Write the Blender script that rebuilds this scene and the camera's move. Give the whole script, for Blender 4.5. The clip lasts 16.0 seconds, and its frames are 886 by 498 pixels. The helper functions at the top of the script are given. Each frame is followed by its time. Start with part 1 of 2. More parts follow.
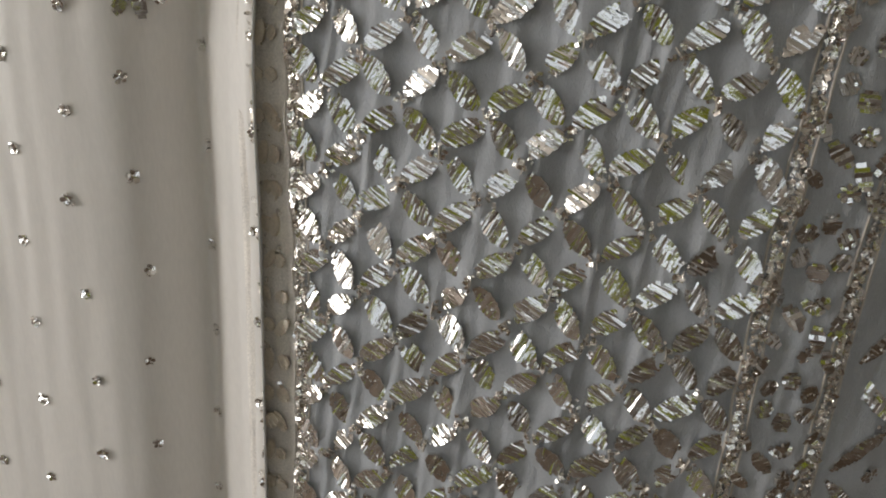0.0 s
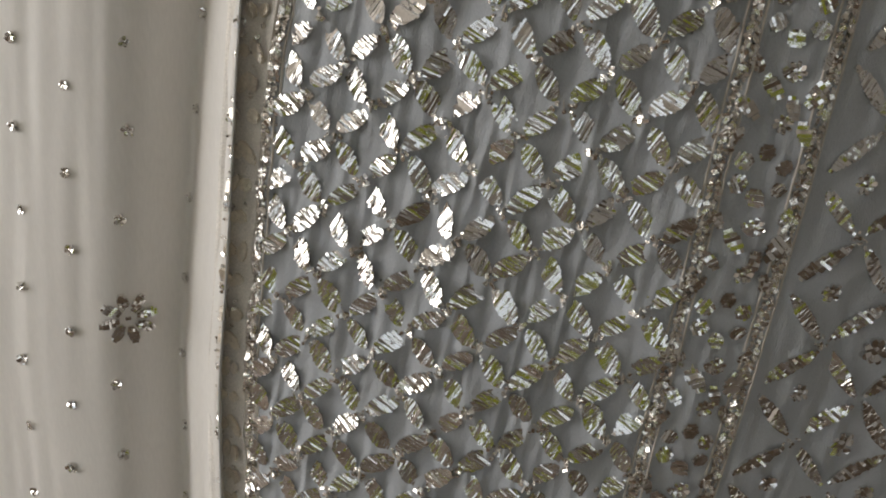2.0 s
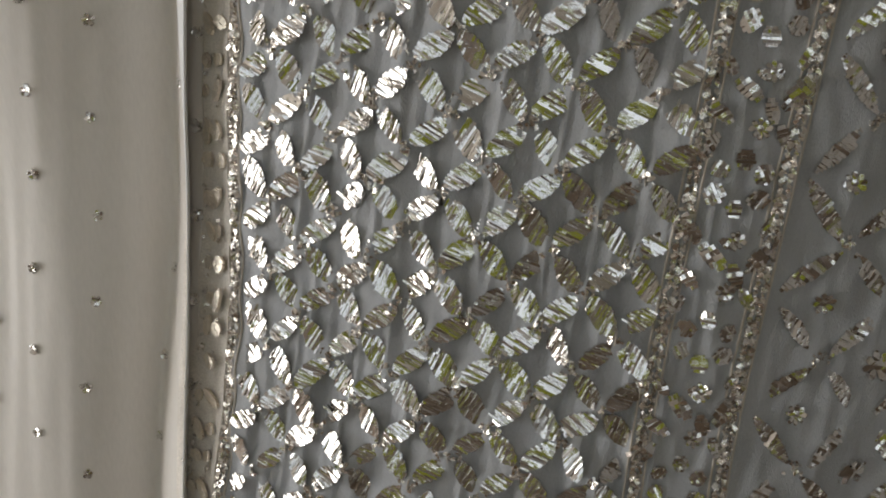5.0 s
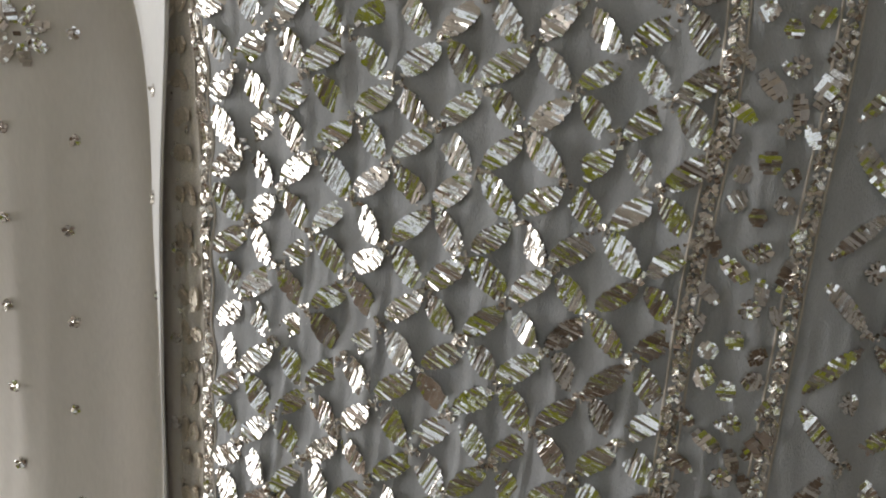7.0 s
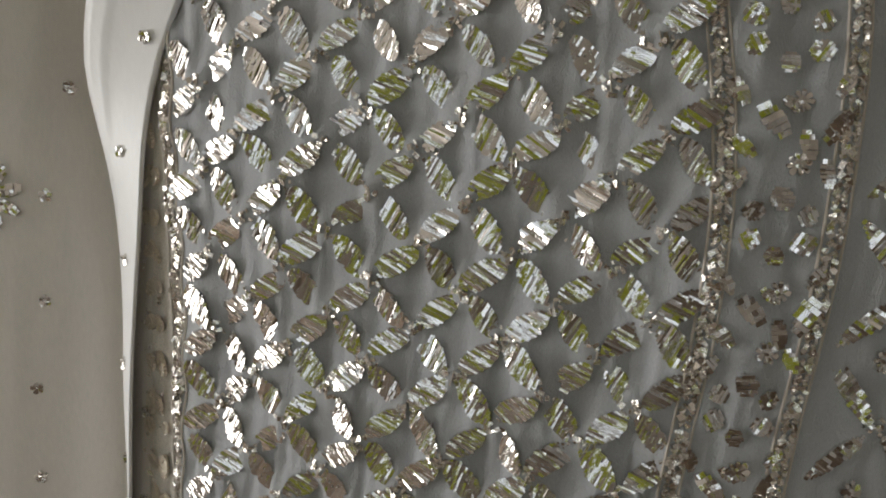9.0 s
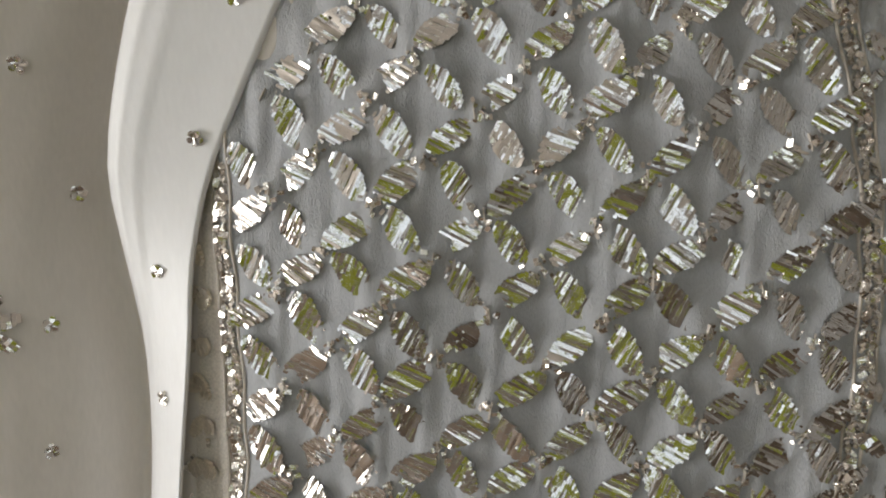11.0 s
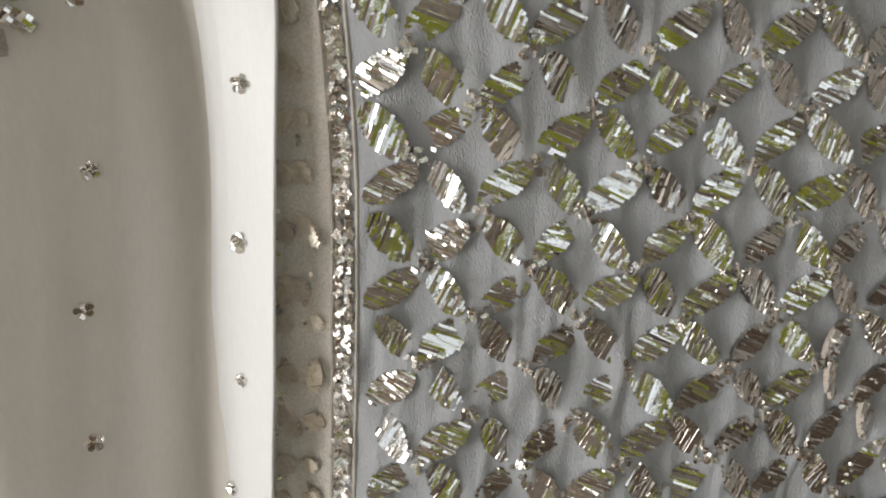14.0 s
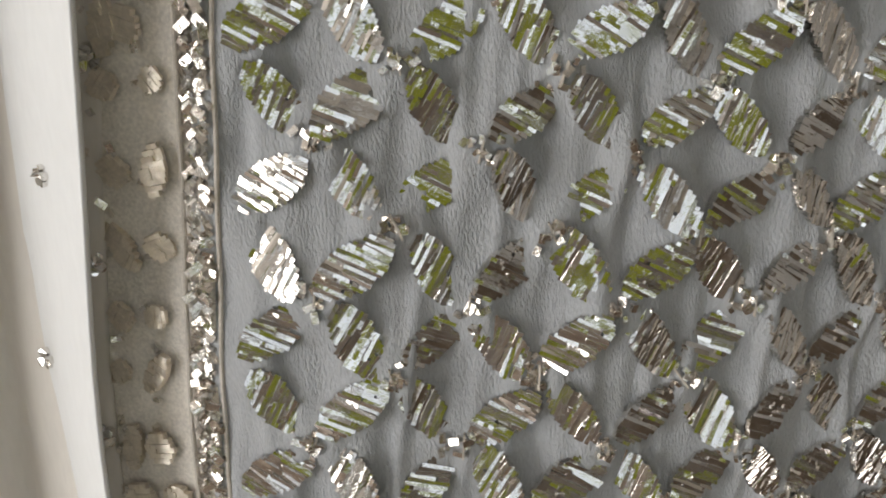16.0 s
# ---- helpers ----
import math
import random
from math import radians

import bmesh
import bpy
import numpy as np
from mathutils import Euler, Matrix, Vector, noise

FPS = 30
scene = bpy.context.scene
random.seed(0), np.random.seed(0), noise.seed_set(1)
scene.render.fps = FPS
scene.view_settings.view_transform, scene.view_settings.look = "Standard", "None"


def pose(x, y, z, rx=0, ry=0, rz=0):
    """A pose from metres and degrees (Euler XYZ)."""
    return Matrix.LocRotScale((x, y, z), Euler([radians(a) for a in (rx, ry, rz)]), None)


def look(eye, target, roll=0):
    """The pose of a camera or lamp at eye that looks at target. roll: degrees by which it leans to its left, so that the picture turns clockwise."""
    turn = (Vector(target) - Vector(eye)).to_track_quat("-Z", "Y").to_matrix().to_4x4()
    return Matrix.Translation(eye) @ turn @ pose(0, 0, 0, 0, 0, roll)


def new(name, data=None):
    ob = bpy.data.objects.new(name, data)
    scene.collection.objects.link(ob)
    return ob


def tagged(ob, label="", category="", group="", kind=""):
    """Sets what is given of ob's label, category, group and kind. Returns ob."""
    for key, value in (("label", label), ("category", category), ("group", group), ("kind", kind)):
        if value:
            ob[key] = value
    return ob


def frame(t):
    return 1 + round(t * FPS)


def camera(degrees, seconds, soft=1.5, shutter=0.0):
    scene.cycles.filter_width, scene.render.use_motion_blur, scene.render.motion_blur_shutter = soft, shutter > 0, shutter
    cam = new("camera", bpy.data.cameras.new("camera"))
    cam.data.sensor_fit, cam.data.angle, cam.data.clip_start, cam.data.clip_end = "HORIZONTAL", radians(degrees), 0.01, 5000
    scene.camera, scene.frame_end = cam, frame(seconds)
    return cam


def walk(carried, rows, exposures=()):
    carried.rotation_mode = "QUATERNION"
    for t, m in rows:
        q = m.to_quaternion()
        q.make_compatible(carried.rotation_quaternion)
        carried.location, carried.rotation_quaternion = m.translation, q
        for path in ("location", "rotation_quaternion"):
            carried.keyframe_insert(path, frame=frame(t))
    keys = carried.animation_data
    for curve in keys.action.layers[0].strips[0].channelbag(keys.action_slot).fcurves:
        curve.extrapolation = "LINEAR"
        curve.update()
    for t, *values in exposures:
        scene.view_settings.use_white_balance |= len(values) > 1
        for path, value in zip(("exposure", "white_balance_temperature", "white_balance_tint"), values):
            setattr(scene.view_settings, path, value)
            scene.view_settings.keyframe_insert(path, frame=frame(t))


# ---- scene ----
cam = camera(55.05, 16.0, soft=1.9)
PATH = [
    (0.0, pose(-0.0000, -0.2493, 1.0002, 71.38, 0.83, 12.75)),
    (0.5, pose(0.0052, -0.2547, 1.0351, 71.56, 0.45, 13.16)),
    (1.0, pose(0.0146, -0.2619, 1.0710, 72.39, -0.20, 13.18)),
    (1.5, pose(0.0231, -0.2758, 1.0969, 72.46, -0.51, 12.81)),
    (2.0, pose(0.0372, -0.2800, 1.1284, 72.59, -1.03, 13.22)),
    (2.5, pose(0.0489, -0.2773, 1.1485, 72.92, -0.51, 13.75)),
    (3.0, pose(0.0545, -0.2748, 1.1713, 73.77, 0.06, 14.64)),
    (3.5, pose(0.0617, -0.2747, 1.1933, 75.11, 0.37, 15.38)),
    (4.0, pose(0.0677, -0.2741, 1.2167, 76.13, 0.92, 15.25)),
    (4.5, pose(0.0749, -0.2709, 1.2401, 77.23, 1.61, 15.25)),
    (5.0, pose(0.0820, -0.2658, 1.2603, 78.05, 2.40, 15.32)),
    (5.2, pose(0.0846, -0.2628, 1.2695, 78.56, 2.64, 15.41)),
    (7.3, pose(0.1075, -0.2463, 1.3493, 83.63, 3.34, 17.96)),
    (7.5, pose(0.1070, -0.2455, 1.3539, 83.95, 3.16, 17.76)),
    (8.0, pose(0.1075, -0.2426, 1.3722, 83.54, 2.70, 17.02)),
    (8.5, pose(0.1120, -0.2355, 1.3865, 83.27, 2.43, 17.13)),
    (9.0, pose(0.1083, -0.2360, 1.3998, 82.87, 2.23, 16.85)),
    (9.5, pose(0.0984, -0.2330, 1.4113, 83.58, 2.21, 16.54)),
    (9.7, pose(0.0941, -0.2272, 1.4128, 84.08, 2.18, 15.72)),
    (11.8, pose(-0.0101, -0.2202, 1.4348, 80.53, 5.01, -4.09)),
    (12.0, pose(-0.0157, -0.2259, 1.4295, 79.02, 5.08, -6.53)),
    (12.5, pose(-0.0379, -0.2222, 1.4074, 78.29, 5.64, -8.83)),
    (13.0, pose(-0.0538, -0.2029, 1.3948, 76.95, 6.12, -8.89)),
    (13.5, pose(-0.0610, -0.1961, 1.3832, 75.64, 6.37, -8.56)),
    (14.0, pose(-0.0569, -0.1940, 1.3738, 74.89, 6.44, -8.20)),
    (14.5, pose(-0.0558, -0.1876, 1.3557, 74.25, 6.53, -8.20)),
    (15.0, pose(-0.0517, -0.1719, 1.3369, 71.58, 6.04, -8.59)),
    (15.5, pose(-0.0528, -0.1585, 1.3183, 73.42, 5.89, -9.85)),
    (16.0, pose(-0.0451, -0.1354, 1.3143, 73.52, 5.72, -9.96)),
]
walk(cam, PATH, [(0.0, -0.46), (5.2, -0.45), (7.3, -0.42), (9.7, -0.28), (12.0, -0.02), (14.5, -0.15), (16.0, -0.18)])

# ---- light ----
world = bpy.data.worlds.new("daylight")
scene.world = world
world.use_nodes = True
wn = world.node_tree
sky = wn.nodes.new("ShaderNodeTexSky")
sky.sky_type = 'NISHITA'
sky.sun_disc = False
sky.sun_elevation = radians(48)
sky.sun_rotation = radians(200)
wn.links.new(sky.outputs[0], wn.nodes["Background"].inputs[0])
wn.nodes["Background"].inputs[1].default_value = 0.12
sun = new("sun", bpy.data.lights.new("sun", 'SUN'))
sun.data.energy, sun.data.angle, sun.data.color = 1.0, radians(12), (1.0, 0.95, 0.88)
sun.matrix_world = look((0, 3, 6), (0.8, -3, 0))
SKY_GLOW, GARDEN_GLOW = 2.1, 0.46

# Added fill lamp: brightens the cloth from the left, no known window behind it.
fill_lamp = new("left_fill_lamp", bpy.data.lights.new("left_fill_lamp", 'AREA'))
fill_lamp.data.shape, fill_lamp.data.size, fill_lamp.data.size_y = 'RECTANGLE', 1.8, 1.65
fill_lamp.data.energy, fill_lamp.data.color = 82.0, (1.0, 0.98, 0.955)
fill_lamp.matrix_world = look((-3.05, -1.3, 1.2), (0, -1.3, 1.2))

# ---- materials ----
def material(name, color, rough=0.6, metal=0.0, vary=0.12, scale=30.0, fine=400.0, bump=0.1, dist=0.001,
             rough_vary=0.1, sheen=0.0, stretch=(1, 1, 1), glow=0.0, island=0.0, alpha=1.0, per_object=0.0):
    m = bpy.data.materials.new(name)
    m.use_nodes = True
    n, l = m.node_tree.nodes, m.node_tree.links
    b = n["Principled BSDF"]
    tc = n.new("ShaderNodeTexCoord")
    mp = n.new("ShaderNodeMapping")
    mp.inputs["Scale"].default_value = stretch
    l.new(tc.outputs["Object"], mp.inputs[0])
    big, small = n.new("ShaderNodeTexNoise"), n.new("ShaderNodeTexNoise")
    for t, s in ((big, scale), (small, fine)):
        t.inputs["Scale"].default_value = s
        t.inputs["Detail"].default_value = 4
        l.new(mp.outputs[0], t.inputs["Vector"])
    mix = n.new("ShaderNodeMath")
    mix.operation = 'ADD'
    l.new(big.outputs["Fac"], mix.inputs[0])
    l.new(small.outputs["Fac"], mix.inputs[1])
    src = mix.outputs[0]
    if island or per_object:
        g = n.new("ShaderNodeNewGeometry" if island else "ShaderNodeObjectInfo")
        k = n.new("ShaderNodeMath")
        k.operation = 'MULTIPLY_ADD'
        k.inputs[1].default_value = island or per_object
        l.new(g.outputs["Random Per Island" if island else "Random"], k.inputs[0])
        l.new(src, k.inputs[2])
        src = k.outputs[0]
    ramp = n.new("ShaderNodeMapRange")
    ramp.inputs["From Min"].default_value, ramp.inputs["From Max"].default_value = 0.6, 1.4 + island + per_object
    ramp.inputs["To Min"].default_value, ramp.inputs["To Max"].default_value = 1 - vary, 1 + vary
    l.new(src, ramp.inputs["Value"])
    tint = n.new("ShaderNodeVectorMath")
    tint.operation = 'SCALE'
    tint.inputs[0].default_value = color
    l.new(ramp.outputs[0], tint.inputs["Scale"])
    l.new(tint.outputs[0], b.inputs["Base Color"])
    rr = n.new("ShaderNodeMapRange")
    rr.inputs["From Min"].default_value, rr.inputs["From Max"].default_value = 0.3, 0.7
    rr.inputs["To Min"].default_value, rr.inputs["To Max"].default_value = max(0.02, rough - rough_vary), min(1, rough + rough_vary)
    l.new(big.outputs["Fac"], rr.inputs["Value"])
    l.new(rr.outputs[0], b.inputs["Roughness"])
    b.inputs["Metallic"].default_value = metal
    b.inputs["Sheen Weight"].default_value = sheen
    b.inputs["Alpha"].default_value = alpha
    if bump:
        bp = n.new("ShaderNodeBump")
        bp.inputs["Strength"].default_value, bp.inputs["Distance"].default_value = bump, dist
        l.new(mix.outputs[0], bp.inputs["Height"])
        l.new(bp.outputs[0], b.inputs["Normal"])
    if glow:
        l.new(tint.outputs[0], b.inputs["Emission Color"])
        b.inputs["Emission Strength"].default_value = glow
    return m


GEORGETTE = material("grey_georgette", (0.445, 0.46, 0.485), 0.75, vary=0.14, scale=60, fine=1700, bump=0.7, dist=0.0009, sheen=0.45, stretch=(1.6, 0.55, 1))
# One satin in two tones: hem whitened as lit, lower layer warmed as shaded.
HEM = material("lit_hem_satin", (0.90, 0.905, 0.915), 0.45, vary=0.04, scale=18, fine=900, bump=0.1, dist=0.0004, sheen=0.1, stretch=(1, .25, 1))
SATIN = material("shaded_ivory_satin", (0.81, 0.77, 0.725), 0.5, vary=0.05, scale=18, fine=900, bump=0.12, dist=0.0004, sheen=0.1, stretch=(1, .25, 1))
NET = material("beige_net", (0.80, 0.75, 0.69), 0.8, vary=0.28, scale=45, fine=1500, bump=0.5, dist=0.0006)
FOIL = material("silver_foil", (0.77, 0.75, 0.725), 0.13, metal=1.0, vary=0.12, scale=450, fine=1800, bump=0.08, dist=0.0005, rough_vary=0.05)
SOFT_FOIL = material("dull_silver_foil", (0.84, 0.77, 0.67), 0.36, metal=0.75, vary=0.15, scale=450, fine=1400, bump=0.3, dist=0.0005, rough_vary=0.1)
CHIP = material("silver_foil_chips", (0.82, 0.785, 0.74), 0.24, metal=1.0, vary=0.2, scale=500, fine=1500, bump=0.3, dist=0.0004, rough_vary=0.08, island=0.6)
THREAD = material("pale_thread", (0.60, 0.55, 0.49), 0.8, vary=0.15, scale=300, fine=2000, bump=0.5, dist=0.0004)
PAINT = material("cream_wall_paint", (0.54, 0.515, 0.485), 0.85, vary=0.04, scale=2, fine=60, bump=0.05)
CEILING = material("cream_ceiling_paint", (0.76, 0.71, 0.655), 0.9, vary=0.03, scale=2, fine=60, bump=0.05)
WOODFLOOR = material("brown_floor", (0.17, 0.12, 0.08), 0.45, vary=0.25, scale=3, fine=40, bump=0.1, stretch=(1, 8, 1))
FRAME = material("dark_window_frame", (0.10, 0.075, 0.05), 0.5, vary=0.2, scale=8, fine=90, bump=0.1)
SKYCARD = material("broken_cloud", (0.97, 0.98, 0.97), 1.0, vary=0.04, scale=0.4, fine=1, bump=0)
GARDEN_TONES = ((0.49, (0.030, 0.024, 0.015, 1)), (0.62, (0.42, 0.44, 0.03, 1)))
CLOUD_TONES = ((0.47, (0.05, 0.055, 0.055, 1)), (0.60, (0.88, 0.95, 1.02, 1)))


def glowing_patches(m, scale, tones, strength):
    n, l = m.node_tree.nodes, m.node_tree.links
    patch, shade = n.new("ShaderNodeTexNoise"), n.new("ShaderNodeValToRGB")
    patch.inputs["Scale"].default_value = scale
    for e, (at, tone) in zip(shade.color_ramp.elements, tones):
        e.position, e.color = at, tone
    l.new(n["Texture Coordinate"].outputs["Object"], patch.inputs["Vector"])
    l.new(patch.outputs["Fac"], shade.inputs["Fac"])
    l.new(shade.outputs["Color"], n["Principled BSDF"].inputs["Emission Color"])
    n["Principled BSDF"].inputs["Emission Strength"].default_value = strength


glowing_patches(SKYCARD, 1.7, CLOUD_TONES, SKY_GLOW)
# Garden greenery glows by itself; its patches give the foil olive and dark reflections.
GARDEN = material("glowing_garden", (0.30, 0.31, 0.02), 1.0, vary=0.5, scale=1.2, fine=6, bump=0)
# Made-up card: glowing grey patches so low foil reflections turn neutral, not green.
GREYCARD = material("glowing_grey_card", (0.25, 0.23, 0.2), 1.0, vary=0.3, scale=1.2, fine=6, bump=0)
GREYCARD_TONES = ((0.40, (0.05, 0.045, 0.04, 1)), (0.60, (0.50, 0.47, 0.42, 1)))
glowing_patches(GREYCARD, 1.4, GREYCARD_TONES, GARDEN_GLOW)
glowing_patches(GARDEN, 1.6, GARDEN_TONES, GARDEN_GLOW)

# ---- the garment's own plan: x across, y along its length, z out of the wall; hung upright at 1 m ----
HANG = Matrix.Translation((0, 0, 1.0)) @ Matrix.Rotation(radians(90), 4, 'X')
UP = HANG.to_3x3()
def curve(xs, ys):
    xs, ys = np.array(xs), np.array(ys)
    slope = np.gradient(ys, xs)
    def at(x):
        x = min(max(x, xs[0]), xs[-1])
        i = min(max(int(np.searchsorted(xs, x)) - 1, 0), len(xs) - 2)
        h = xs[i + 1] - xs[i]
        t = (x - xs[i]) / h
        return float((1 + 2 * t) * (1 - t) ** 2 * ys[i] + t * (1 - t) ** 2 * h * slope[i]
                     + t * t * (3 - 2 * t) * ys[i + 1] + t * t * (t - 1) * h * slope[i + 1])
    return at


left_line = curve([-.99, -.26, -.18, -.125, -.06, -.02, .033, .086, .137, .18, .24, .30, .345, .384, .422, .50, .60],
                  [-.150, -.117, -.112, -.1075, -.105, -.1035, -.097, -.090, -.080, -.0735, -.0700, -.0615, -.0555, -.053, -.052, -.050, -.047])
right_line = curve([-.99, -.26, -.155, -.11, -.056, -.008, .043, .10, .142, .194, .25, .30, .348, .384, .41, .43, .50, .60],
                   [-.03, .022, .035, .039, .0455, .052, .059, .066, .0715, .0805, .0905, .099, .109, .1135, .1135, .112, .10, .09])
outer_line = curve([-.99, -.26, -.154, -.084, -.025, .046, .10, .143, .19, .224, .26, .319, .351, .374, .42, .50, .60],
                   [-.01, .047, .061, .068, .077, .087, .0935, .099, .107, .113, .120, .131, .138, .142, .147, .145, .14])
satin_edge = curve([-.99, -.26, -.144, -.08, -.026, .011, .06, .11, .173, .209, .25, .30, .35, .38, .405, .427, .44, .46, .50, .60],
                   [-.16, -.136, -.129, -.125, -.122, -.117, -.111, -.1055, -.0975, -.0945, -.0905, -.081, -.0715, -.0655, -.0615, -.054, -.047, -.036, -.014, .03])
belly = curve([-.6, -.3, -.14, -.06, 0, .15, .4, .6, .8, 1.0, 1.15, 1.35, 2.0],
              [-.011, -.009, -.006, -.003, 0, .003, .006, .006, .003, -.0015, -.0075, -.018, -.05])


def across(x, y):
    a = left_line(y)
    return (x - a) / (right_line(y) - a)


drop = curve([-.3, -.1, .06, .25, .40, .6], [.017, .018, .020, .0215, .023, .024])
margin = curve([-.3, -.04, .05, .13, .20, .25, .30, .35, .42, .6], [.0042, .0042, .0064, .0090, .0115, .0122, .0115, .0095, .0080, .0078])
row_shift = curve([-.3, .2, .30, .36, .6], [.0016, .0016, .0014, 0, 0])
def puff(x, y):
    """The cloth rises a little between the stitched leaves of the lattice."""
    s = across(x, y)
    if not -.02 < s < 1.02 or not -.3 < y < .58:
        return 0.0
    i = (x - left_line(y) - margin(y)) / (right_line(y) - left_line(y) - margin(y) - .0077) * 11
    k = (.428 + row_shift(y) - (y + drop(y) * i / 11)) / .01272
    return .0013 * math.cos(math.pi * (i + .5)) * math.cos(math.pi * (k + .5))


slack = curve([-.3, .0, .2, .30, .37, .42, .6], [.0009, .0009, .0011, .0009, .0004, .0002, .0002])
lift_up = curve([-.3, .05, .18, .28, .36, .6], [.10, .10, .09, .04, .0, .0])
def cloth_z(x, y, ripples=True):
    s = across(x, y)
    z = belly(max(-.6, min(2.0, s)))
    z -= .010 * math.exp(-((y - .24) / .07) ** 2) * math.exp(-((s + .12) / .16) ** 2)
    z += .006 * math.exp(-((y - .40) / .05) ** 2) * math.exp(-((s - .18) / .2) ** 2)
    if ripples:
        z += puff(x, y)
        z += .0016 * noise.noise((x * 85 - y * 12, y * 16, 1.3)) + .0012 * noise.noise((x * 220 - y * 35, y * 40, 4.1))
        fold = noise.noise((x * 150 - y * 30, y * 13, 9.2))
        loose = slack(y) * (1 if s < 1 else max(.3, 1 - 4 * (s - 1)))
        z += loose * (1 - min(1, abs(fold) * 3.2)) + .4 * loose * noise.noise((x * 420 - y * 70, y * 45, 6.6))
    return z


def lay(x, y, lift=0.0, turn=0.0, tilt=(0, 0), size=1.0, lean=0.0):
    """A matrix on the cloth at x, y, turned about its normal, leaning by tilt."""
    e = .002
    n = Vector((cloth_z(x - e, y) - cloth_z(x + e, y), cloth_z(x, y - e) - cloth_z(x, y + e), 2 * e)).normalized()
    a = Matrix.Rotation(turn, 3, 'Z')
    base = Matrix.Rotation(math.atan2(n.x, n.z), 3, 'Y') @ Matrix.Rotation(-math.asin(n.y), 3, 'X')
    m = base @ Matrix.Rotation(-lean, 3, 'X') @ a @ Euler((tilt[0], tilt[1], 0)).to_matrix()
    p = Vector((x, y, cloth_z(x, y))) + n * lift
    return Matrix.Translation(p) @ m.to_4x4() @ Matrix.Scale(size, 4)


def mesh_of(name, verts, faces, mat, smooth=False):
    me = bpy.data.meshes.new(name)
    me.from_pydata([tuple(v) for v in verts], [], faces)
    me.materials.append(mat)
    if smooth:
        me.polygons.foreach_set("use_smooth", [True] * len(me.polygons))
    me.update()
    return me


def part(name, me, parent, label="", m=None):
    ob = new(name, me)
    ob.parent = parent
    if m is not None:
        ob.matrix_basis = m
    if label:
        tagged(ob, label)
    return ob


def sheet(name, us, vs, at, mat, thick):
    """A cloth of two faces and closed rims over the grid us x vs."""
    nu, nv = len(us), len(vs)
    top = [Vector(at(u, v)) for v in vs for u in us]
    verts = top + [p - Vector((0, 0, thick)) for p in top]
    k = nu * nv
    faces = []
    for j in range(nv - 1):
        for i in range(nu - 1):
            a = j * nu + i
            faces.append((a, a + 1, a + nu + 1, a + nu))
            faces.append((k + a, k + a + nu, k + a + nu + 1, k + a + 1))
    rim = [i for i in range(nu)] + [j * nu + nu - 1 for j in range(1, nv)] + \
          [(nv - 1) * nu + i for i in range(nu - 2, -1, -1)] + [j * nu for j in range(nv - 2, 0, -1)]
    for a, b in zip(rim, rim[1:] + rim[:1]):
        faces.append((a, k + a, k + b, b))
    return mesh_of(name, verts, faces, mat, True)


# ---- room ----
def box(name, lo, hi, mat, label, category, kind="structure", parent=None):
    bm = bmesh.new()
    bmesh.ops.create_cube(bm, size=1)
    for v in bm.verts:
        v.co = [lo[i] + (v.co[i] + .5) * (hi[i] - lo[i]) for i in range(3)]
    bmesh.ops.bevel(bm, geom=bm.edges[:], offset=.004, segments=1, affect='EDGES')
    me = bpy.data.meshes.new(name)
    bm.to_mesh(me)
    bm.free()
    me.materials.append(mat)
    ob = new(name, me)
    ob.parent = parent
    if category:
        tagged(ob, label, category, kind=kind)
    elif label:
        tagged(ob, label)
    return ob


WX0, WX1, WZ0, WZ1, WY, TOP = -2.7, 2.2, 0.10, 2.02, -3.2, 2.2
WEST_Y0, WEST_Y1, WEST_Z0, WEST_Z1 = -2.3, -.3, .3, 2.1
box("floor", (-3.2, WY - .2, -.12), (3.2, .3, -.004), WOODFLOOR, "brown wooden floor of the room", "floor")
box("ceiling", (-3.2, WY - .2, TOP), (3.2, .3, TOP + .12), CEILING, "plain cream painted ceiling", "ceiling")
box("wall_north", (-3.0, .06, 0), (3.0, .2, TOP), PAINT, "plain cream wall behind the hanging garment", "wall")
box("wall_east", (3.0, WY - .2, 0), (3.2, .2, TOP), PAINT, "plain cream painted side wall", "wall")
west = tagged(new("wall_west"), "plain cream side wall with an opening added for the fill lamp", "wall", kind="structure")
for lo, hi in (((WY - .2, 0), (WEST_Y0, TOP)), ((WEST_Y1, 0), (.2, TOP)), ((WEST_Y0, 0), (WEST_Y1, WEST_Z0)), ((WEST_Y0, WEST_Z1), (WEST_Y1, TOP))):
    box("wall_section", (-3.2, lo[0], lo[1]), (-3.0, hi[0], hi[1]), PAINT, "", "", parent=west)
south = tagged(new("wall_south"), "cream painted wall with a wide window opening", "wall", kind="structure")
for lo, hi in (((-3.0, 0), (WX0, TOP)), ((WX1, 0), (3.0, TOP)), ((WX0, 0), (WX1, WZ0)), ((WX0, WZ1), (WX1, TOP))):
    box("wall_section", (lo[0], WY - .18, lo[1]), (hi[0], WY, hi[1]), PAINT, "", "", parent=south)
window = tagged(new("window_1"), "dark framed wide window open to daylight and a garden", "window", kind="structure")
for lo, hi in (((WX0, WZ0), (WX1, WZ0 + .05)), ((WX0, WZ1 - .05), (WX1, WZ1)), ((WX0, WZ0 + .05), (WX0 + .05, WZ1 - .05)),
               ((WX1 - .05, WZ0 + .05), (WX1, WZ1 - .05)), ((-1.08, WZ0 + .05), (-1.02, WZ1 - .05)), ((.60, WZ0 + .05), (.66, WZ1 - .05))):
    box("window_frame", (lo[0], WY - .12, lo[1]), (hi[0], WY - .06, hi[1]), FRAME, "", "", parent=window)
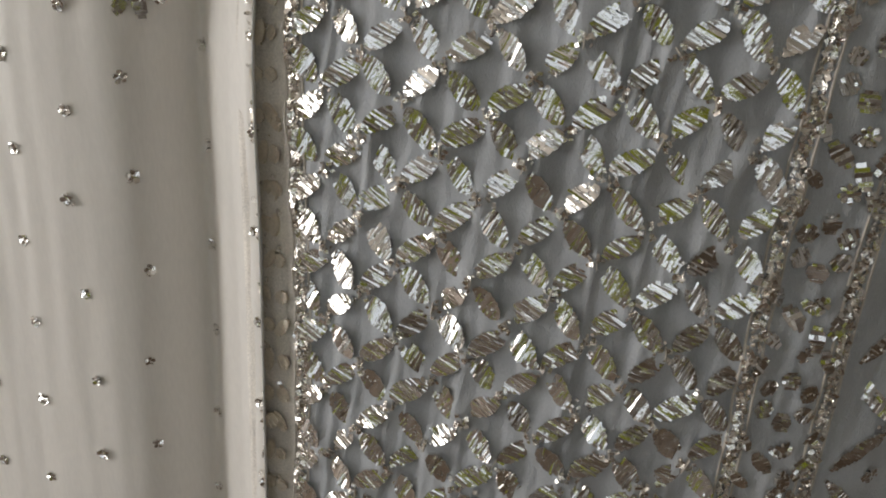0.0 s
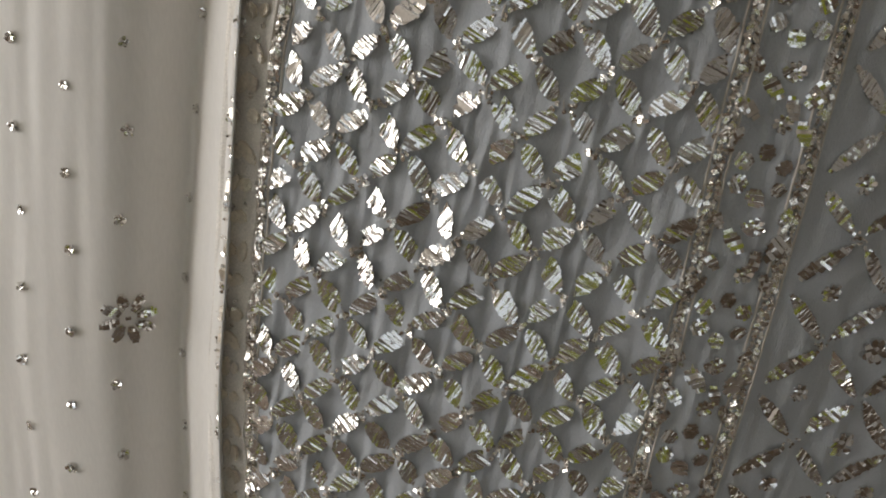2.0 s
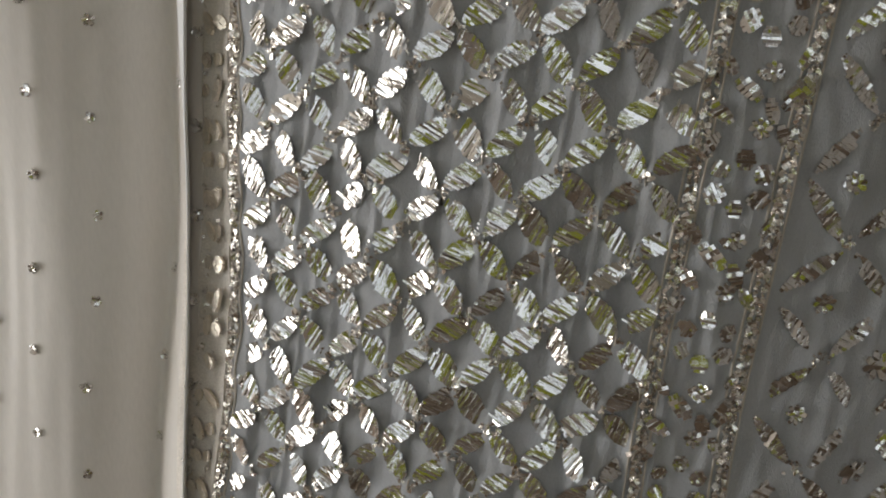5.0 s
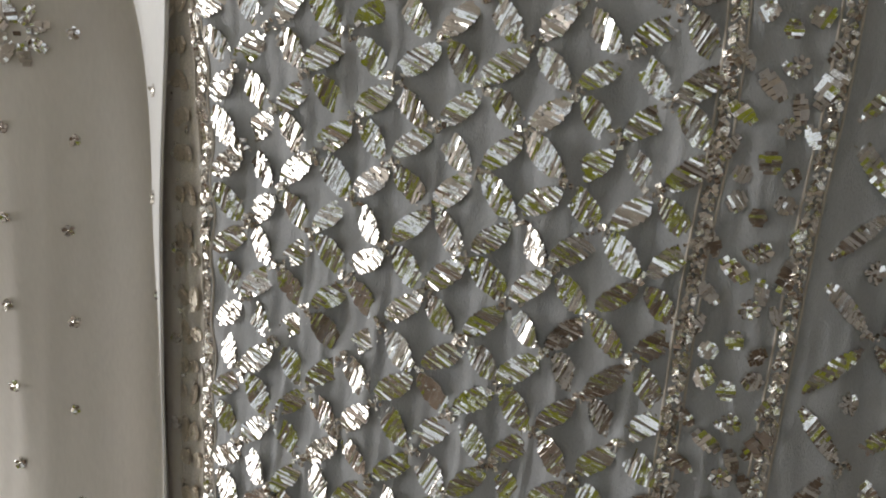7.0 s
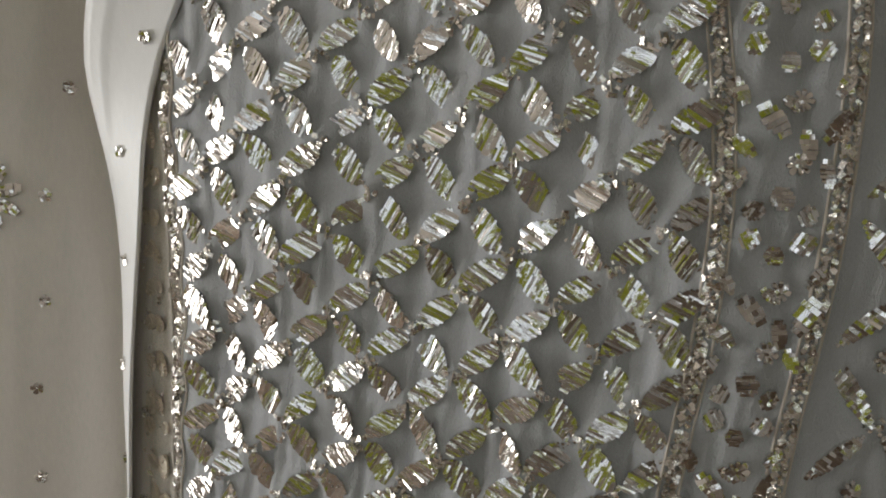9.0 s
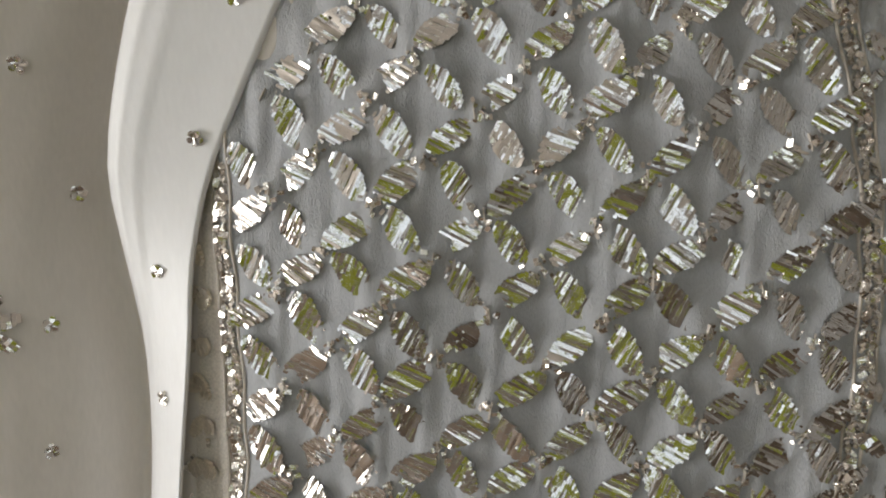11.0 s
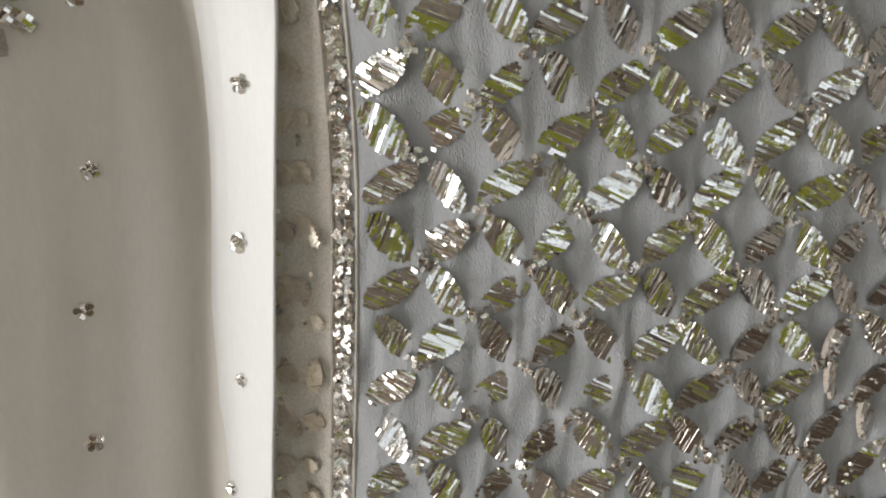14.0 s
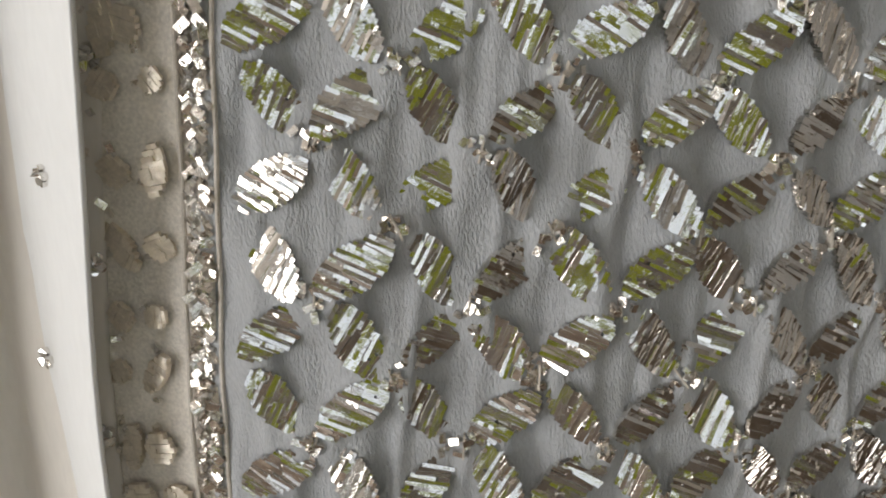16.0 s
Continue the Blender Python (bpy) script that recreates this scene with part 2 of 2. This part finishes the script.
# Unseen opening, added only to hold the left fill lamp.
fill_window = tagged(new("added_fill_window"), "unseen dark framed opening added around the left fill lamp", "window", kind="structure")
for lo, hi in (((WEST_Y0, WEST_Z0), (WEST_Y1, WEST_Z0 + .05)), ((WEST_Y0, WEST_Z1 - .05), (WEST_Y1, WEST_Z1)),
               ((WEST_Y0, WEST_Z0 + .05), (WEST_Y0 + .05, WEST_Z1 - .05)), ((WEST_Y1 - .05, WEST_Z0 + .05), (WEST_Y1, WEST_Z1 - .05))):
    box("window_frame", (-3.14, lo[0], lo[1]), (-3.08, hi[0], hi[1]), FRAME, "", "", parent=fill_window)


def backdrop(name, y, x0, x1, z0, z1, mat, label):
    me = mesh_of(name, [(x0, y, z0), (x1, y, z0), (x1, y, z1), (x0, y, z1)], [(3, 2, 1, 0)], mat)
    tagged(new(name, me), label, "backdrop", kind="structure")


backdrop("backdrop_sky", -9.0, -16, 16, -1.0, 9, SKYCARD, "bright overcast sky beyond the window")
backdrop("backdrop_grey_card", -8.6, -16, 16, -7.0, -3.2, GREYCARD, "unseen glowing grey card added for neutral foil reflections")
backdrop("backdrop_hedge", -8.8, -16, 16, -6.0, .70, GARDEN, "long glowing yellow-green hedge card beyond the window")
# Next two cards are added, unseen, to block sky from the foil on the right.
backdrop("backdrop_right_card", -8.5, 6.2, 16, -6.0, 4.0, GARDEN, "unseen tall glowing garden card added to darken right-hand foil reflections")
backdrop("backdrop_tall_green_card", -8.7, .2, 16, -6.0, 1.25, GARDEN, "unseen taller glowing green card added to shape foil reflections")

# ---- the embroidered skirt ----
skirt = tagged(new("embroidered_skirt"), "grey georgette skirt with silver foil leaf embroidery hanging on the wall", "skirt")
skirt.matrix_basis = HANG
VS = [-.995, -.9, -.75, -.6, -.45, -.35, -.3] + [-.26 + .0026 * i for i in range(292)] + [.52, .56, .6]
def skirt_at(u, v):
    a, b = left_line(v), right_line(v)
    x = a + u * (b - a)
    return (x, v, cloth_z(x, v))


def net_at(u, v):
    a, b = satin_edge(v) - .004, left_line(v) + .002
    x = a + u * max(b - a, .004)
    return (x, v, cloth_z(x, v, False) - .0003 + (cloth_z(x, v) - cloth_z(x, v, False)) * .35)


part("fabric", sheet("fabric", [i / 170 for i in range(0, 312)], VS, skirt_at, GEORGETTE, .0006), skirt)
part("net_border", sheet("net_border", [i / 16 for i in range(17)], VS, net_at, NET, .0005), skirt,
     "sheer beige net border strip")

rnd = random.Random(7)


def strip(verts, faces, a, b, wide, roll, bend, lift, crimp=0.0):
    """One pressed foil strip from a to b in the plane: rolled about its length, bent along it and creased in the middle."""
    a, b = Vector((*a, 0)), Vector((*b, 0))
    d = (b - a)
    n = Vector((-d.y, d.x, 0)).normalized()
    k = len(verts)
    rise = wide * .5 * math.tan(roll)
    for t in (0, .5, 1):
        c = a + d * t
        z = lift + bend * (t - .5) * d.length + (crimp if t == .5 else 0)
        verts.extend([c - n * wide / 2 + Vector((0, 0, z - rise)), c + n * wide / 2 + Vector((0, 0, z + rise))])
    ends = [k, k + 1, k + 3, k + 5, k + 4, k + 2]
    faces.extend([(k, k + 1, k + 3, k + 2), (k + 2, k + 3, k + 5, k + 4)])
    low = len(verts)
    for i in ends:
        verts.append(Vector((verts[i].x, verts[i].y, -.0006)))
    for i in range(6):
        j = (i + 1) % 6
        faces.append((ends[i], low + i, low + j, ends[j]))


def leaf_mesh(length, width, strips, skew, blunt=.5, spread=1.0):
    """Foil strips laid side by side, slanting across the leaf, in bunches that lie at one angle; their ends are ragged."""
    verts, faces = [], []
    step = length / strips
    roll, bend = rnd.gauss(0, .10), rnd.gauss(0, .08)
    for i in range(strips):
        x = -length / 2 + (i + .5) * step
        t = abs(2 * x / length)
        half = width / 2 * max(.14, (1 - t ** 2.0)) ** blunt * rnd.uniform(.92, 1.07)
        if rnd.random() < .4:
            roll, bend = (rnd.gauss(0, .11), rnd.gauss(0, .09)) if rnd.random() < .8 else (rnd.gauss(0, .32), rnd.gauss(0, .22))
        slide = rnd.gauss(0, .02) * half
        a, b = Vector((x - skew * half, -half + slide)), Vector((x + skew * half, half + slide))
        cuts = [0, 1]
        if half > width * .22:
            cuts = sorted([0, 1] + [rnd.uniform(.2, .8) for q in range(rnd.choice((0, 1, 1, 2)))])
        for c, e in zip(cuts, cuts[1:]):
            if e - c < .08:
                continue
            own = rnd.random() < .5
            strip(verts, faces, a.lerp(b, c), a.lerp(b, e), step * rnd.uniform(.86, 1.06), (rnd.gauss(0, .14) if own else roll + rnd.gauss(0, .03)) * spread,
                  (rnd.gauss(0, .11) if own else bend + rnd.gauss(0, .03)) * spread, rnd.uniform(.0004, .0009), rnd.gauss(0, .00010) * spread)
    return verts, faces


LEAVES = [leaf_mesh(.0140, rnd.uniform(.0072, .0080), rnd.choice((17, 18, 19, 20)), -.42, .52) for i in range(36)]
LONG = [leaf_mesh(.0222, .0054, 18, rnd.choice((-.45, -.3)), .7) for i in range(8)]
SHORT = [leaf_mesh(.0075, .0040, 6, .2, .5) for i in range(6)]
PETALS = [leaf_mesh(.0062, .0060, 6, .1, .42) for i in range(8)]
NET_PETALS = [leaf_mesh(.0060, .0058, 6, .1, .42, .35) for i in range(8)]
NET_LEAVES = [leaf_mesh(.0095, .0044, 9, -.3, .55, .35) for i in range(8)]
def rosette(petals, inner, outer):
    """A flat foil rosette: petals that share one heart, with turned-down rims."""
    verts, faces = [Vector((0, 0, .0007))], []
    turn = 2 * math.pi / petals
    for k in range(petals):
        a = (k - .5) * turn
        verts.append(Vector((inner * math.cos(a), inner * math.sin(a), .0005)))
    for k in range(petals):
        a, n = k * turn + rnd.uniform(-.08, .08), len(verts)
        r, lift, roll = outer * rnd.uniform(.88, 1.08), rnd.gauss(.0007, .0003), rnd.gauss(0, .0003)
        w = .40 * turn
        verts.extend([Vector((.8 * r * math.cos(a - w), .8 * r * math.sin(a - w), lift - roll)), Vector((r * math.cos(a - .4 * w), r * math.sin(a - .4 * w), lift)),
                      Vector((r * math.cos(a + .4 * w), r * math.sin(a + .4 * w), lift)), Vector((.8 * r * math.cos(a + w), .8 * r * math.sin(a + w), lift + roll))])
        i, j = 1 + k, 1 + (k + 1) % petals
        faces.extend([(0, i, j), (i, n, n + 3, j), (n, n + 1, n + 2, n + 3)])
        ring = (i, n, n + 1, n + 2, n + 3, j)
        low = len(verts)
        verts.extend([Vector((verts[q].x, verts[q].y, -.0003)) for q in ring])
        faces.extend([(ring[q], low + q, low + q + 1, ring[q + 1]) for q in range(5)])
    return verts, faces


ROSETTES = [rosette(8, .0011, .0033) for i in range(6)]
def chip():
    verts, faces = [], []
    strip(verts, faces, (-.0011, 0), (.0011, 0), .0014, rnd.gauss(0, .28), rnd.gauss(0, .28), .0007)
    return verts, faces


CHIPS = [chip() for i in range(24)]
def shared(name, shapes, mat):
    return [mesh_of(name, v, f, mat) for v, f in shapes]


LEAF_ME, LONG_ME, SHORT_ME = shared("foil_leaf", LEAVES, FOIL), shared("long_foil_leaf", LONG, FOIL), shared("short_foil_leaf", SHORT, FOIL)
NET_PETAL_ME, NET_LEAF_ME = shared("net_petal", NET_PETALS, SOFT_FOIL), shared("net_leaf", NET_LEAVES, SOFT_FOIL)
PETAL_ME, ROSETTE_ME = shared("foil_petal", PETALS, FOIL), shared("foil_rosette", ROSETTES, FOIL)


class Field:
    """Many small pieces joined into one mesh."""
    def __init__(self):
        self.verts, self.faces = [], []

    def add(self, shape, m):
        k = len(self.verts)
        self.verts.extend([m @ v for v in shape[0]])
        self.faces.extend([tuple(i + k for i in f) for f in shape[1]])

    def link(self, name, mat, parent, label):
        ob = part(name, mesh_of(name, self.verts, self.faces, mat), parent, label)
        return tagged(ob, kind="stuff")


def wob(a):
    return (rnd.gauss(0, a), rnd.gauss(0, a))


# lattice of leaves: twelve across, 12.72 mm from row to row
far_leaves, knots = Field(), Field()
def lattice(i, k):
    y0 = .428 - .01272 * k
    y = y0 + row_shift(y0) - drop(y0) * i / 11
    x = left_line(y) + margin(y) + (right_line(y) - left_line(y) - margin(y) - .0077) * i / 11
    return x, y


for k in range(-10, 56):
    for i in range(12):
        x, y = lattice(i, k)
        if x < satin_edge(y) + .004:
            continue
        x, y = x + rnd.gauss(0, .0005), y + rnd.gauss(0, .0005)
        lean = -math.atan2(drop(y), .155)
        turn = lean + (math.radians(45) if (i + k) % 2 else -math.radians(45)) + rnd.gauss(0, .07)
        j = rnd.randrange(36)
        m = lay(x, y, .0003 + .003 * lift_up(y), turn, wob(.05), rnd.uniform(.90, 1.06) * (.93 if y < .14 else 1.0), lift_up(y))
        if 2 <= k <= 26:
            part("foil_leaf", LEAF_ME[j], skirt, m=m)
        else:
            far_leaves.add(LEAVES[j], m)
        xb, yb = lattice(i + .5, k + .5)
        for q in range(0 if (i + k) % 2 else 10):
            knots.add(CHIPS[rnd.randrange(24)], lay(xb + rnd.gauss(0, .0016), yb + rnd.gauss(0, .0014), .0003, rnd.uniform(0, 3), wob(.18), rnd.uniform(.45, .9)))
far_leaves.link("foil_leaf_field", FOIL, skirt, "rows of pressed silver foil leaves")


# braided foil lines
def braid(name, line, off, wide):
    f = Field()
    y = -.29
    while y < .56:
        for side in (-1, 1):
            x = line(y) + off + side * wide
            if x < satin_edge(y) + .002:
                continue
            a = math.atan2(.002, line(y + .002) - line(y))
            f.add(CHIPS[rnd.randrange(24)], lay(x + rnd.gauss(0, .0003), y + rnd.gauss(0, .0004), .0003, a + side * .8 + rnd.gauss(0, .3), wob(.2), rnd.uniform(.55, 1.1)))
        y += .0009
    f.link(name, CHIP, skirt, "narrow braided line of silver foil chips")
    vs = [-.29 + .004 * i for i in range(213)]
    for side in (-1, 1):
        part("braid_cord", sheet("braid_cord", [-1, 0, 1], vs, lambda u, v: (line(v) + off + side * (wide + .0018) + u * .0004, v, cloth_z(line(v) + off + side * (wide + .0018), v) + .0007 - .0003 * abs(u)), THREAD, .0006), skirt)


braid("inner_foil_braid", left_line, 0, .0011)
braid("border_foil_braid", right_line, 0, .0011)
braid("outer_foil_braid", outer_line, 0, .0011)

BORDER_STEP, TRELLIS_STEP = .0505, .0383
# border of small flowers between the two lines
def border(v, u):
    """v along the border, u across it from -1 to 1."""
    a, b = right_line(v), outer_line(v)
    y = v - .15 * u * (b - a) * .5
    a, b = right_line(y), outer_line(y)
    return (a + b) / 2 + u * (b - a) / 2, y


for n in range(-4, 12):
    v0 = .3235 - BORDER_STEP * n
    for a in range(6):
        t = a * math.pi / 3 + .52
        x, y = border(v0 + .0075 * math.sin(t), .55 * math.cos(t))
        part("foil_petal", PETAL_ME[rnd.randrange(8)], skirt, m=lay(x, y, .0004, t, wob(.1), rnd.uniform(.85, 1.05)))
    for d in (-.0170, .0170):
        x, y = border(v0 + d, .2)
        part("foil_rosette", ROSETTE_ME[rnd.randrange(5)], skirt, m=lay(x, y, .0004, rnd.uniform(0, 1), wob(.1)))
    vm = v0 - BORDER_STEP / 2
    for u, d, t, size in ((-.24, .0025, -.85, 1.35), (.78, .0025, 1.05, 1.4), (.35, -.003, -1.3, 1.1), (-.75, .009, -1.0, 1.0), (-.68, -.005, -.7, 1.1),
                          (.72, -.010, -1.2, 1.0), (-.8, -.014, .9, .9), (.82, .013, 1.1, .9), (.05, .007, -.6, .8)):
        x, y = border(vm + d, u)
        part("short_foil_leaf", SHORT_ME[rnd.randrange(6)], skirt, m=lay(x, y, .0004, t - .1 + rnd.gauss(0, .1), wob(.1), size * rnd.uniform(.9, 1.1)))

# open trellis of long leaves beyond the outer line: zigzags that meet at nodes
def trellis(dx, v):
    y = v - .15 * dx
    return outer_line(y) + dx, y


for n in range(-4, 16):
    v0 = .3395 - TRELLIS_STEP * n
    for dx0, dx1 in ((.0045, .0235), (.0425, .0235), (.0425, .0615)):
        for side in (-1, 1):
            (xa, ya), (xb, yb) = trellis(dx0, v0), trellis(dx1, v0 + side * TRELLIS_STEP / 2)
            part("long_foil_leaf", LONG_ME[rnd.randrange(8)], skirt, m=lay((xa + xb) / 2, (ya + yb) / 2, .0005, math.atan2(yb - ya, xb - xa) + rnd.gauss(0, .05), wob(.07), rnd.uniform(.92, 1.05), .5 * lift_up(v0)))
            for q in range(3):
                knots.add(CHIPS[rnd.randrange(24)], lay(xb + rnd.gauss(0, .0014), yb + rnd.gauss(0, .0014), .0003, rnd.uniform(0, 3), wob(.2), rnd.uniform(.4, .75)))
    for dx, dv, size in ((.0205, 0, 1.1), (.0425, -TRELLIS_STEP / 2, 1.6), (.058, 0, 1.1)):
        x, y = trellis(dx, v0 + dv)
        part("foil_rosette", ROSETTE_ME[rnd.randrange(5)], skirt, m=lay(x, y, .0004, rnd.uniform(0, 1), wob(.1), size))

# small work on the net strip
for n in range(62):
    v = -.27 + .0125 * n + rnd.gauss(0, .0012)
    for off, kind in ((-.0085, n % 3), (-.0135, (n + 1) % 3)):
        x = left_line(v) + off + rnd.gauss(0, .0008)
        if kind == 0:
            part("net_leaf", NET_LEAF_ME[rnd.randrange(8)], skirt, m=lay(x, v, .0009, rnd.choice((-.9, .9, 1.4)), wob(.05), rnd.uniform(.8, 1.05)))
        else:
            part("net_petal", NET_PETAL_ME[rnd.randrange(8)], skirt, m=lay(x, v, .0009, rnd.uniform(0, 3), wob(.05), rnd.uniform(.65, .95)))
    for q in range(5):
        vv = v + rnd.uniform(-.006, .006)
        knots.add(CHIPS[rnd.randrange(24)], lay(left_line(vv) - rnd.choice((.0165, .0170, .0160, .009)) + rnd.gauss(0, .0008), vv, .0003, rnd.uniform(0, 3), wob(.25), rnd.uniform(.5, .9)))
knots.link("crumpled_foil", CHIP, skirt, "tiny crumpled silver foil knots between the leaves")

# ---- the satin stole beside it ----
stole = tagged(new("satin_stole"), "ivory satin stole with scattered silver foil dots, folded lengthwise", "stole")
stole.matrix_basis = HANG
lip_wide = curve([-1, -.2, .1, .2, .25, .30, .36, .40, .44, .50, .6], [.0125, .0125, .0135, .016, .017, .0175, .017, .022, .034, .046, .05])
fall = curve([-1, .33, .37, .40, .43, .6], [.0160, .0155, .0105, .0055, 0, 0])
crease = curve([-1, -.2, .1, .2, .3, .36, .42, .5, .6], [.027, .026, .023, .019, .020, .021, .034, .050, .055])
rise = curve([-1, -.2, .1, .2, .3, .6], [.012, .012, .013, .016, .021, .021])
gentle = curve([-1, -.2, .1, .2, .3, .6], [.0055, .0055, .006, .008, .011, .011])


stand = curve([-1, .1, .34, .384, .405, .43, .6], [.0088, .0088, .0085, .0060, .0040, .0008, .0])
edge_shift = curve([-1, .34, .39, .6], [.0022, .0022, .0010, 0])


def bell(x, w):
    return math.exp(-(x / w) ** 2)


def satin_base(y):
    return cloth_z(satin_edge(y) - .001, y, False) + .0018 + .0010 * bell(y - .27, .08)


def satin_z(s, y):
    """The lower layer: a crease under the turned-back hem, then a broad roll."""
    q, c, g = max(s, 0.0), crease(y), gentle(y)
    z = satin_base(y) - .0006 - .0022 * min(1, q / .008) - .0040 * min(1, q / c) - .0115 * bell(q - c, .0085)
    z += rise(y) / (1 + math.exp(-(q - c - 2.2 * g) / g)) - rise(y) * .06
    z -= 1.1 * max(0, q - .058) ** 2
    edge = min(1, q / .02)
    return z + (.0007 * noise.noise((q * 45, y * 5, 2.2)) + .0004 * noise.noise((q * 150, y * 11, 7.7))) * edge


def hem_at(u, v):
    """The hem turned back over itself: u runs from its free edge (0) to its fold (1)."""
    w = lip_wide(v)
    q = u * w
    z = satin_base(v) + .0012 / (1 + math.exp(-(v - .42) / .008)) - (.16 - .13 / (1 + math.exp(-(v - .41) / .012))) * q - .0022 * max(0, u - .88) / .12 - .0010 * (u < .01)
    z += .0004 * bell(u - .72, .05) + .0005 * noise.noise((q * 120, v * 9, 3.3))
    z += stand(v) - fall(v) * u ** 1.15
    return (satin_edge(v) + edge_shift(v) - q, v, z)


def satin_at(s, v):
    wave = .0007 * noise.noise((v * 70, 1.7, 0)) * (s < .001)
    return (satin_edge(v) - s + wave, v, satin_z(s, v))


SS = [-.0038, -.0030, -.0015, 0, .001] + [.0022 + .0009 * i for i in range(170)]
SV = [-.995, -.8, -.6, -.45, -.35] + [-.29 + .009 * i for i in range(94)] + [.58, .6]
part("folded_hem", sheet("folded_hem", [0, .02, .05] + [.1 + .05 * i for i in range(16)] + [.88, .91, .94, .97, 1.0], SV, hem_at, HEM, .0008), stole, "turned-back satin hem, coloured paler to look better lit")
part("fabric", sheet("satin_fabric", SS, SV, satin_at, SATIN, .0007), stole)


def stole_top(s, v):
    return hem_at(s / lip_wide(v), v) if 0 <= s < lip_wide(v) * .9 else satin_at(s, v)


def on_satin(s, v, turn=0.0, size=1.0, lift=.0001, tilt=(0, 0)):
    e = .0004
    p, px, py = (Vector(stole_top(*w)) for w in ((s, v), (s - e, v), (s, v + e)))
    n = (px - p).cross(py - p).normalized()
    base = Matrix.Rotation(math.atan2(n.x, n.z), 3, 'Y') @ Matrix.Rotation(-math.asin(n.y), 3, 'X')
    m = base @ Matrix.Rotation(turn, 3, 'Z') @ Euler((*tilt, 0)).to_matrix()
    return Matrix.Translation(p + n * lift) @ m.to_4x4() @ Matrix.Scale(size, 4)


FLOWER_S, FLOWER_V = .059, .388
CLOVER_ME = shared("foil_dot", [rosette(5, .0005, .0020) for i in range(8)], FOIL)
lip = curve([-.3, 0, .16, .29, .45, .6], [.024, .023, .019, .009, .011, .012])
for first, step, off in ((.294, .0355, None), (.310, .0330, -.0016), (.142, .035, .041), (.090, .0335, .063), (.105, .0328, .086), (.120, .034, .109), (.10, .034, .132)):
    for n in range(-16, 17):
        v = first + step * n
        if not -.27 < v < .52:
            continue
        s = (lip(v) if off is None else off) + rnd.gauss(0, .0012 if off != -.0016 else .0003)
        if off == -.0016 and v > .37:
            continue
        if (abs(v + .004) < .012 and abs(s - .04) < .012) or (abs(v - FLOWER_V) < .012 and abs(s - FLOWER_S) < .012):
            continue
        part("foil_dot", CLOVER_ME[rnd.randrange(8)], stole, m=on_satin(s, v + rnd.gauss(0, .001), rnd.uniform(0, 3), rnd.uniform(1.0, 1.3), tilt=wob(.1)))
for s0, v0 in ((.0395, -.004), (FLOWER_S, FLOWER_V)):
    flower = part("foil_flower", mesh_of("flower_heart", *chip(), FOIL), stole, "small silver foil flower with eight petals", on_satin(s0, v0))
    for k in range(8):
        a = k * math.pi / 4 + .2
        m = Matrix.Rotation(a, 4, 'Z') @ Matrix.Translation((.0076, 0, .0002)) @ Euler((*wob(.12), 0)).to_matrix().to_4x4() @ Matrix.Scale(1.08, 4)
        part("petal", SHORT_ME[k % 6], flower, m=m)

# light sewing thread that ties the leaf tips together
ties = Field()
for k in range(-8, 54):
    for i in range(12):
        if (i + k) % 2:
            continue
        x, y = lattice(i + .5, k + .5)
        if x < satin_edge(y) + .004:
            continue
        shape = ([], [])
        a = rnd.gauss(0, .25) - .1
        strip(shape[0], shape[1], (-.0020, 0), (.0020, 0), .0003, rnd.gauss(0, .2), rnd.gauss(0, .1), .0006)
        ties.add(shape, lay(x, y, .0003, math.pi / 2 + a, (0, 0), rnd.uniform(.7, 1.2)))
ties.link("sewing_thread", THREAD, skirt, "pale beige sewing thread")
